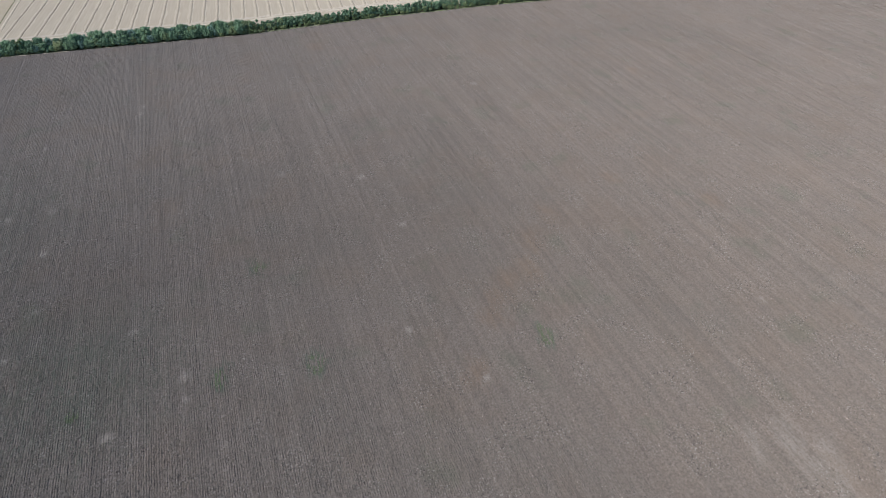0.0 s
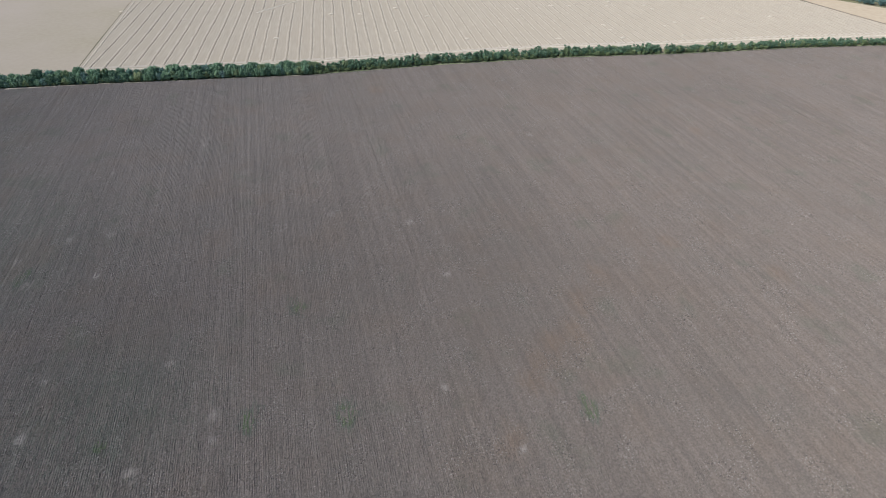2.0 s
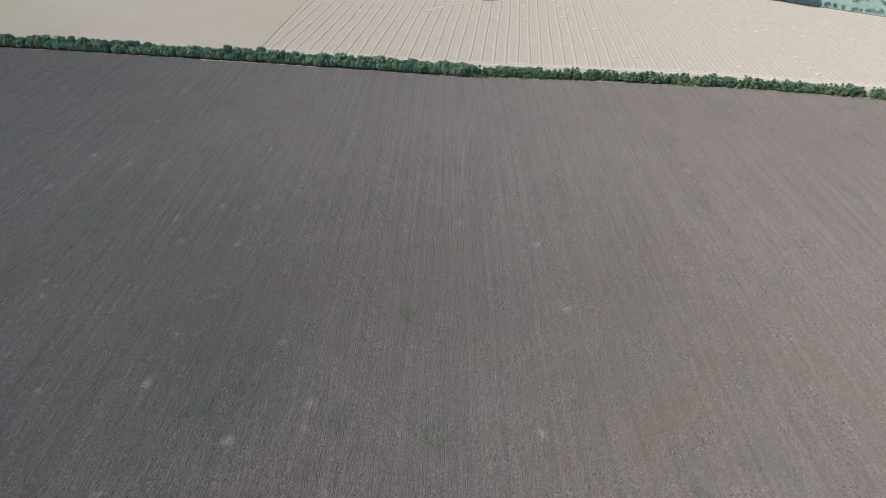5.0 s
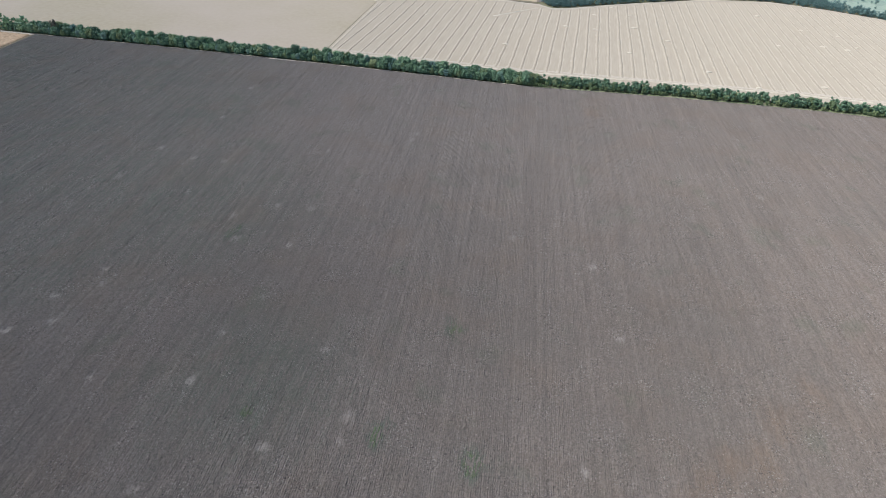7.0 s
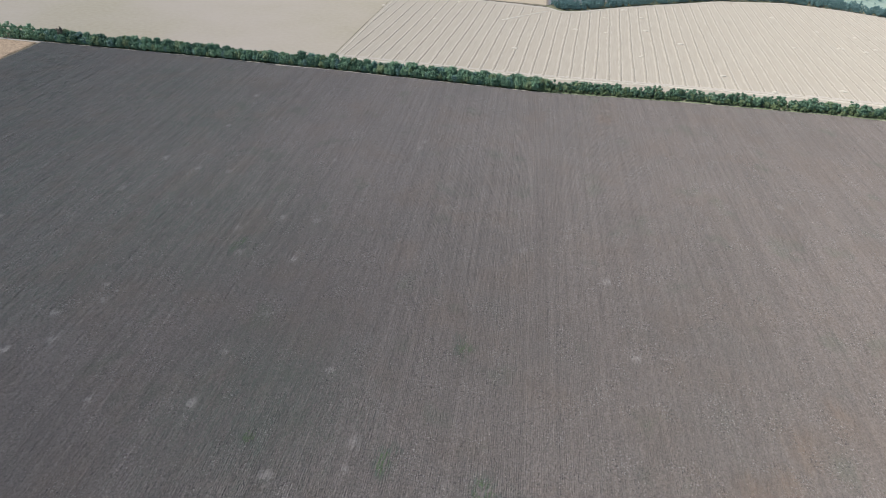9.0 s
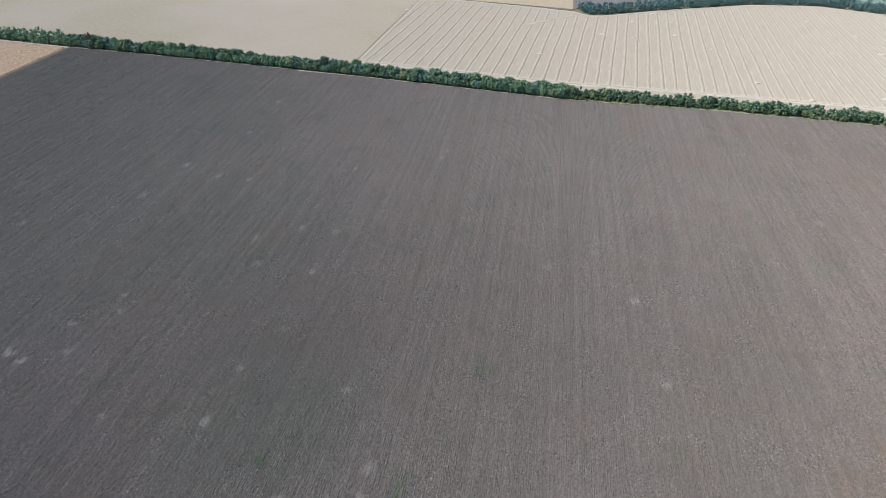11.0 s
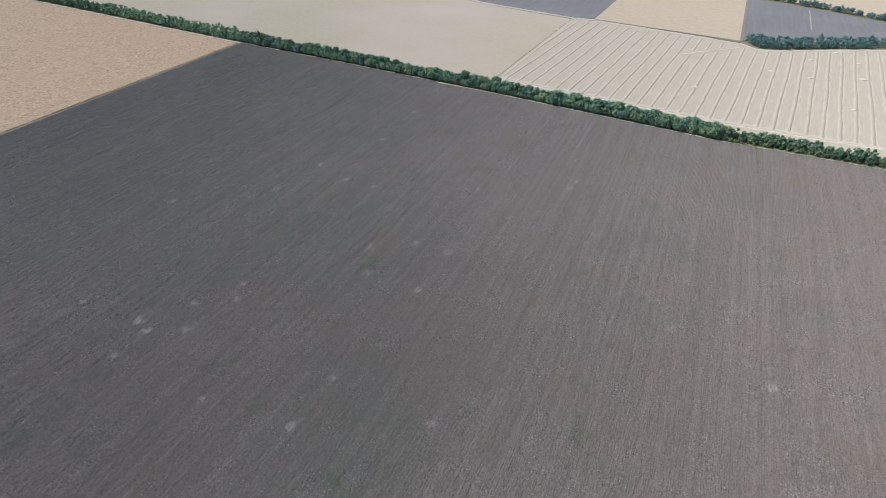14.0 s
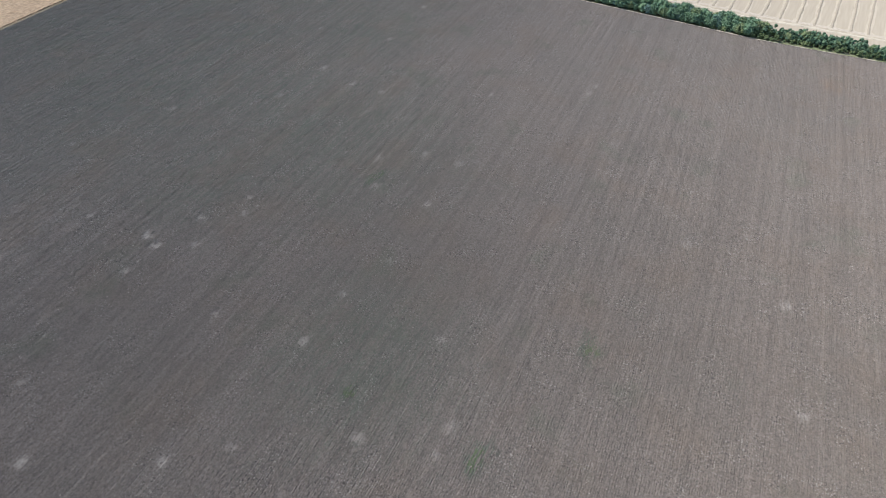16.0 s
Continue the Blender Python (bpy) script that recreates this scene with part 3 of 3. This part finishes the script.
def thicket(name, spots, height, material, label, seed, kinds=4):
    """Many trees too far off to count, as one mesh."""
    r = np.random.default_rng(seed)
    models = []
    for k in range(kinds):
        me = crown_mesh("crown", seed + k, height, height * 0.5, 0.2, 6, 84, 0.44, material)
        models.append((np.array([v.co for v in me.vertices]), [tuple(p.vertices) for p in me.polygons]))
        bpy.data.meshes.remove(me)
    co, faces = [], []
    for x, y, s in spots:
        v, f = models[int(r.integers(kinds))]
        a = r.uniform(0, 6.28)
        rot = np.array([[math.cos(a), -math.sin(a), 0], [math.sin(a), math.cos(a), 0], [0, 0, r.uniform(0.85, 1.15)]])
        o = len(co)
        co += map(tuple, (v @ rot.T * s + (x, y, 0)).tolist())
        faces += [tuple(i + o for i in p) for p in f]
    return tagged(new(name, mesh_of(name, co, faces, material)), label, "trees", kind="stuff")


def along(line, step, deep, s0, s1, seed):
    """Places along a line, in a strip that many metres deep on its left."""
    r = np.random.default_rng(seed)
    out = []
    for (xa, ya), (xb, yb) in zip(line, line[1:]):
        length = math.hypot(xb - xa, yb - ya)
        for k in range(int(length * max(1, deep / step) / step)):
            f, d = r.random(), r.uniform(0, deep)
            out.append((xa + (xb - xa) * f - (yb - ya) / length * d, ya + (yb - ya) * f + (xb - xa) / length * d, r.uniform(s0, s1)))
    return out


filler = along([(x, edge(x) + 1.6) for x in (-640, -589, -323, -234, -106, 16)], 3.3, 6.0, 0.8, 1.15, 41) + along([(-640, edge(-640) + 1.5), (-480, edge(-480) + 1.5)], 3.0, 6, 1.1, 1.5, 42)
filler += along([(20, edge(20) + 3.4), (60, edge(60) + 3.2), (100, edge(100) + 3), (190, edge(190) + 3), (266, edge(266) + 3)], 2.3, 6.0, 0.7, 1.15, 43) + along([(272, edge(272) + 2), (380, edge(380) + 2), (467, edge(467) + 2), (640, edge(640) + 2)], 2.7, 6.0, 0.65, 1.05, 44)
filler_front = [(x, y, s * 0.55) for x, y, s, t in belt_places(-600, 12, 4.2, 0.8, 1.8, 0.6, 1.0)]
thicket("belt_undergrowth", filler + filler_front, 5.6, M_LEAF, "dense green undergrowth of the tree belt", 350)
# the far stands below wear the haze in their leaf colour
WOOD = [(24, 548), (36, 536), (47, 539), (104, 571), (183, 609), (244, 619), (292, 602), (354, 567)]
thicket("belt_trees", [(x, y, s) for x, y, s, t in places if x < -325], 7.6, M_LEAF, "dense dark green trees at the belt's far end", 360)
thicket("woods", along(WOOD, 3.6, 16, 0.62, 0.98, 31) + along(WOOD, 2.4, 3, 0.35, 0.6, 38), 7.5, M_LEAF_HAZE, "dense wood beyond the stubble in a haze-blue tone", 300)
thicket("far_tree_line", along([(31, 721), (82, 703), (133, 681), (240, 636), (300, 612)], 3.2, 7, 0.6, 0.95, 32), 7, M_LEAF_HAZE, "far row of dark trees between fields", 310)
thicket("far_belt", along([(-225, 583), (-320, 600), (-600, 655)][::-1], 4.2, 7, 0.8, 1.2, 33), 8, M_LEAF_HAZE, "far belt of trees beyond the mown field", 320)
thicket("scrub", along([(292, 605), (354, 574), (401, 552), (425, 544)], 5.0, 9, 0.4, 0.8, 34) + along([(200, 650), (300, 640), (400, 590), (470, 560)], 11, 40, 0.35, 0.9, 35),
        6, M_LEAF_HAZE, "scattered marsh scrub", 330)
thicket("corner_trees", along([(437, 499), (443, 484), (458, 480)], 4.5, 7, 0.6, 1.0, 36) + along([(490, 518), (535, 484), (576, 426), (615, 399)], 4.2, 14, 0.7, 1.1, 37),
        7, M_LEAF_HAZE, "clump of trees at the stubble's corner", 340)


# ---- straw ----
def inside(x, y, outline):
    hit = False
    for (xa, ya), (xb, yb) in zip(outline, outline[1:] + outline[:1]):
        if (ya > y) != (yb > y) and x < (xb - xa) * (y - ya) / (yb - ya) + xa:
            hit = not hit
    return hit


def straw_ridge(line, width, height, seed, material):
    """A low uneven ridge of straw along a line."""
    r = np.random.default_rng(seed)
    section = ((-0.62, 0.0), (-0.36, 0.62), (0.0, 1.0), (0.36, 0.66), (0.62, 0.0))
    verts, faces = [], []
    for i, (x, y) in enumerate(line):
        a, b = line[max(0, i - 1)], line[min(len(line) - 1, i + 1)]
        d = Vector((b[0] - a[0], b[1] - a[1])).normalized()
        end = 0.25 if i in (0, len(line) - 1) else 1
        w, h = width * r.uniform(0.75, 1.25), height * r.uniform(0.6, 1.4) * end
        for u, v in section:
            s = u * w + r.normal(0, 0.08)
            verts.append((x + d.y * s, y - d.x * s, 0.10 + v * h))
        if i:
            o = 5 * i
            faces += [(o - 5 + k, o + k, o + k + 1, o - 4 + k) for k in range(4)]
    return mesh_of("straw_windrow", verts, faces, material)


def strewn(line, ob):
    """The thin layer of chaff strewn on both sides of a windrow, as its part."""
    verts, faces = [], []
    for i, (x, y) in enumerate(line[::4]):
        for s in (-1, 1):
            verts.append((x + s * (1.5 + rng.normal() * 0.3), y, 0.17))
        if i:
            faces.append((2 * i - 2, 2 * i - 1, 2 * i + 1, 2 * i))
    if faces:
        new("chaff", mesh_of("chaff", verts, faces, M_CHAFF)).parent = ob


ROW = Vector((0.0976, 0.9952))
SIDE = Vector((0.9952, -0.0976))
k = 0
for i in range(-24, 75):
    start = Vector(((6.1 + 8.1 * i - 0.012 * i * i + 36.6) / 0.9952, 375))
    drift, line = rng.uniform(0, 6), []
    for j in range(-30, 260):
        p = start + ROW * (j * 1.3) + SIDE * (0.22 * math.sin(j * 0.07 + drift) + 0.10 * math.sin(j * 0.31 + drift * 2))
        crook = 495 + (p.x + 14.3) * 0.95
        ok = p.y > edge(p.x) + 26.5 and inside(p.x, p.y + 5, STUBBLE) and inside(p.x - 3, p.y, STUBBLE) and inside(p.x + 3, p.y, STUBBLE)
        if ok and not (-16 < p.x < 24 and abs(p.y - crook) < 4):
            line.append((p.x, p.y))
            continue
        if len(line) > 8:
            p, q = line[0], line[3]
            fan = [(p[0] - 1.0, p[1] + 4.5), (p[0] - 2.6, p[1] + 0.4), (p[0] - 1.4, p[1] - 2.6), (p[0] + 1.6, p[1] - 2.2), (p[0] + 2.4, p[1] + 0.6), (q[0] + 0.9, q[1] + 0.4)]
            ob = tagged(new("straw_windrow", straw_ridge(line, 1.25, 0.30, 500 + k, M_WINDROW)), "long low windrow of pale straw on stubble", "straw", "straw windrows")
            strewn(line, ob)
            if p[1] < 410:
                new("chaff", mesh_of("chaff", [(x + rng.normal() * 0.3, y + rng.normal() * 0.4, 0.178) for x, y in fan], [tuple(range(6))], M_CHAFF)).parent = ob
            k += 1
        line = []
line = [(-119.5 + 0.04 * j * 1.3, 384 + j * 1.3) for j in range(0, 125)]
tagged(new("straw_windrow", straw_ridge(line, 1.4, 0.3, 499, M_CHAFF)), "windrow of pale straw along the mown field", "straw", "straw windrows")
for line in ([(-15 + j * 1.0, 494 + j * 0.97) for j in range(0, 38)],
             [(-118 + j * 1.5, edge(-118 + j * 1.5) + 23.5 + 0.4 * math.sin(j * 0.2)) for j in range(0, 425)]):
    tagged(new("straw_windrow", straw_ridge(line, 1.6, 0.4, 500 + k, M_STRAW)), "windrow of pale straw along the field's end", "straw", "straw windrows")
    k += 1


def heap_mesh(seed):
    """A loose straw heap: a lumpy mound, longer than wide."""
    r = np.random.default_rng(seed)
    bm = bmesh.new()
    bmesh.ops.create_icosphere(bm, subdivisions=3, radius=1)
    for v in bm.verts:
        n = noise.noise(v.co * 1.7 + Vector((seed, 0, 0))) * 0.22 + noise.noise(v.co * 5 + Vector((0, seed, 0))) * 0.10
        v.co *= 1 + n
        v.co = Vector((v.co.x * 2.3, v.co.y * 1.5, max(-0.1, v.co.z * 0.85 * (1 - 0.12 * abs(v.co.x)))))
    me = bpy.data.meshes.new("haystack")
    bm.to_mesh(me)
    bm.free()
    me.materials.append(M_STRAW)
    return me


heaps = [heap_mesh(s) for s in range(5)]
for i, (x, y) in enumerate([(-118.1, 512.3), (-88.5, 574.7), (-69.3, 483.1), (-2.2, 424.3), (43.5, 481.3), (69.9, 521.8), (66.7, 478.5), (88.3, 550.4), (100.4, 528.0), (99.3, 491.8), (87.0, 427.7), (215.6, 559.2), (240.2, 480.9), (256.7, 476.8), (239.4, 522.8), (265.1, 513.8), (205.5, 474.5), (135.6, 400.8), (161.2, 378.2), (205.8, 390.0), (220.1, 368.8), (120.5, 463.5), (258.1, 404.5), (258.1, 395.1), (257.8, 383.5), (326.3, 415.3), (259.1, 417.4), (310.5, 406.8), (-113.7, 548.6), (-55.6, 539.0), (295.7, 494.6), (302.1, 486.0), (292.6, 472.1), (334.7, 517.7), (330.6, 456.8), (330.7, 468.9), (267.3, 484.7), (359.5, 422.2), (311.0, 380.7), (428.1, 418.2)]):
    ob = tagged(new("haystack", heaps[i % 5]), "small stack of bright loose straw on a windrow", "haystack", "haystacks")
    s = rng.uniform(0.7, 1.05)
    ob.matrix_basis = pose(x, y, 0.1, 0, 0, float(rng.uniform(-30, 30))) @ Matrix.Diagonal((s, s, s * rng.uniform(0.8, 1.1), 1))
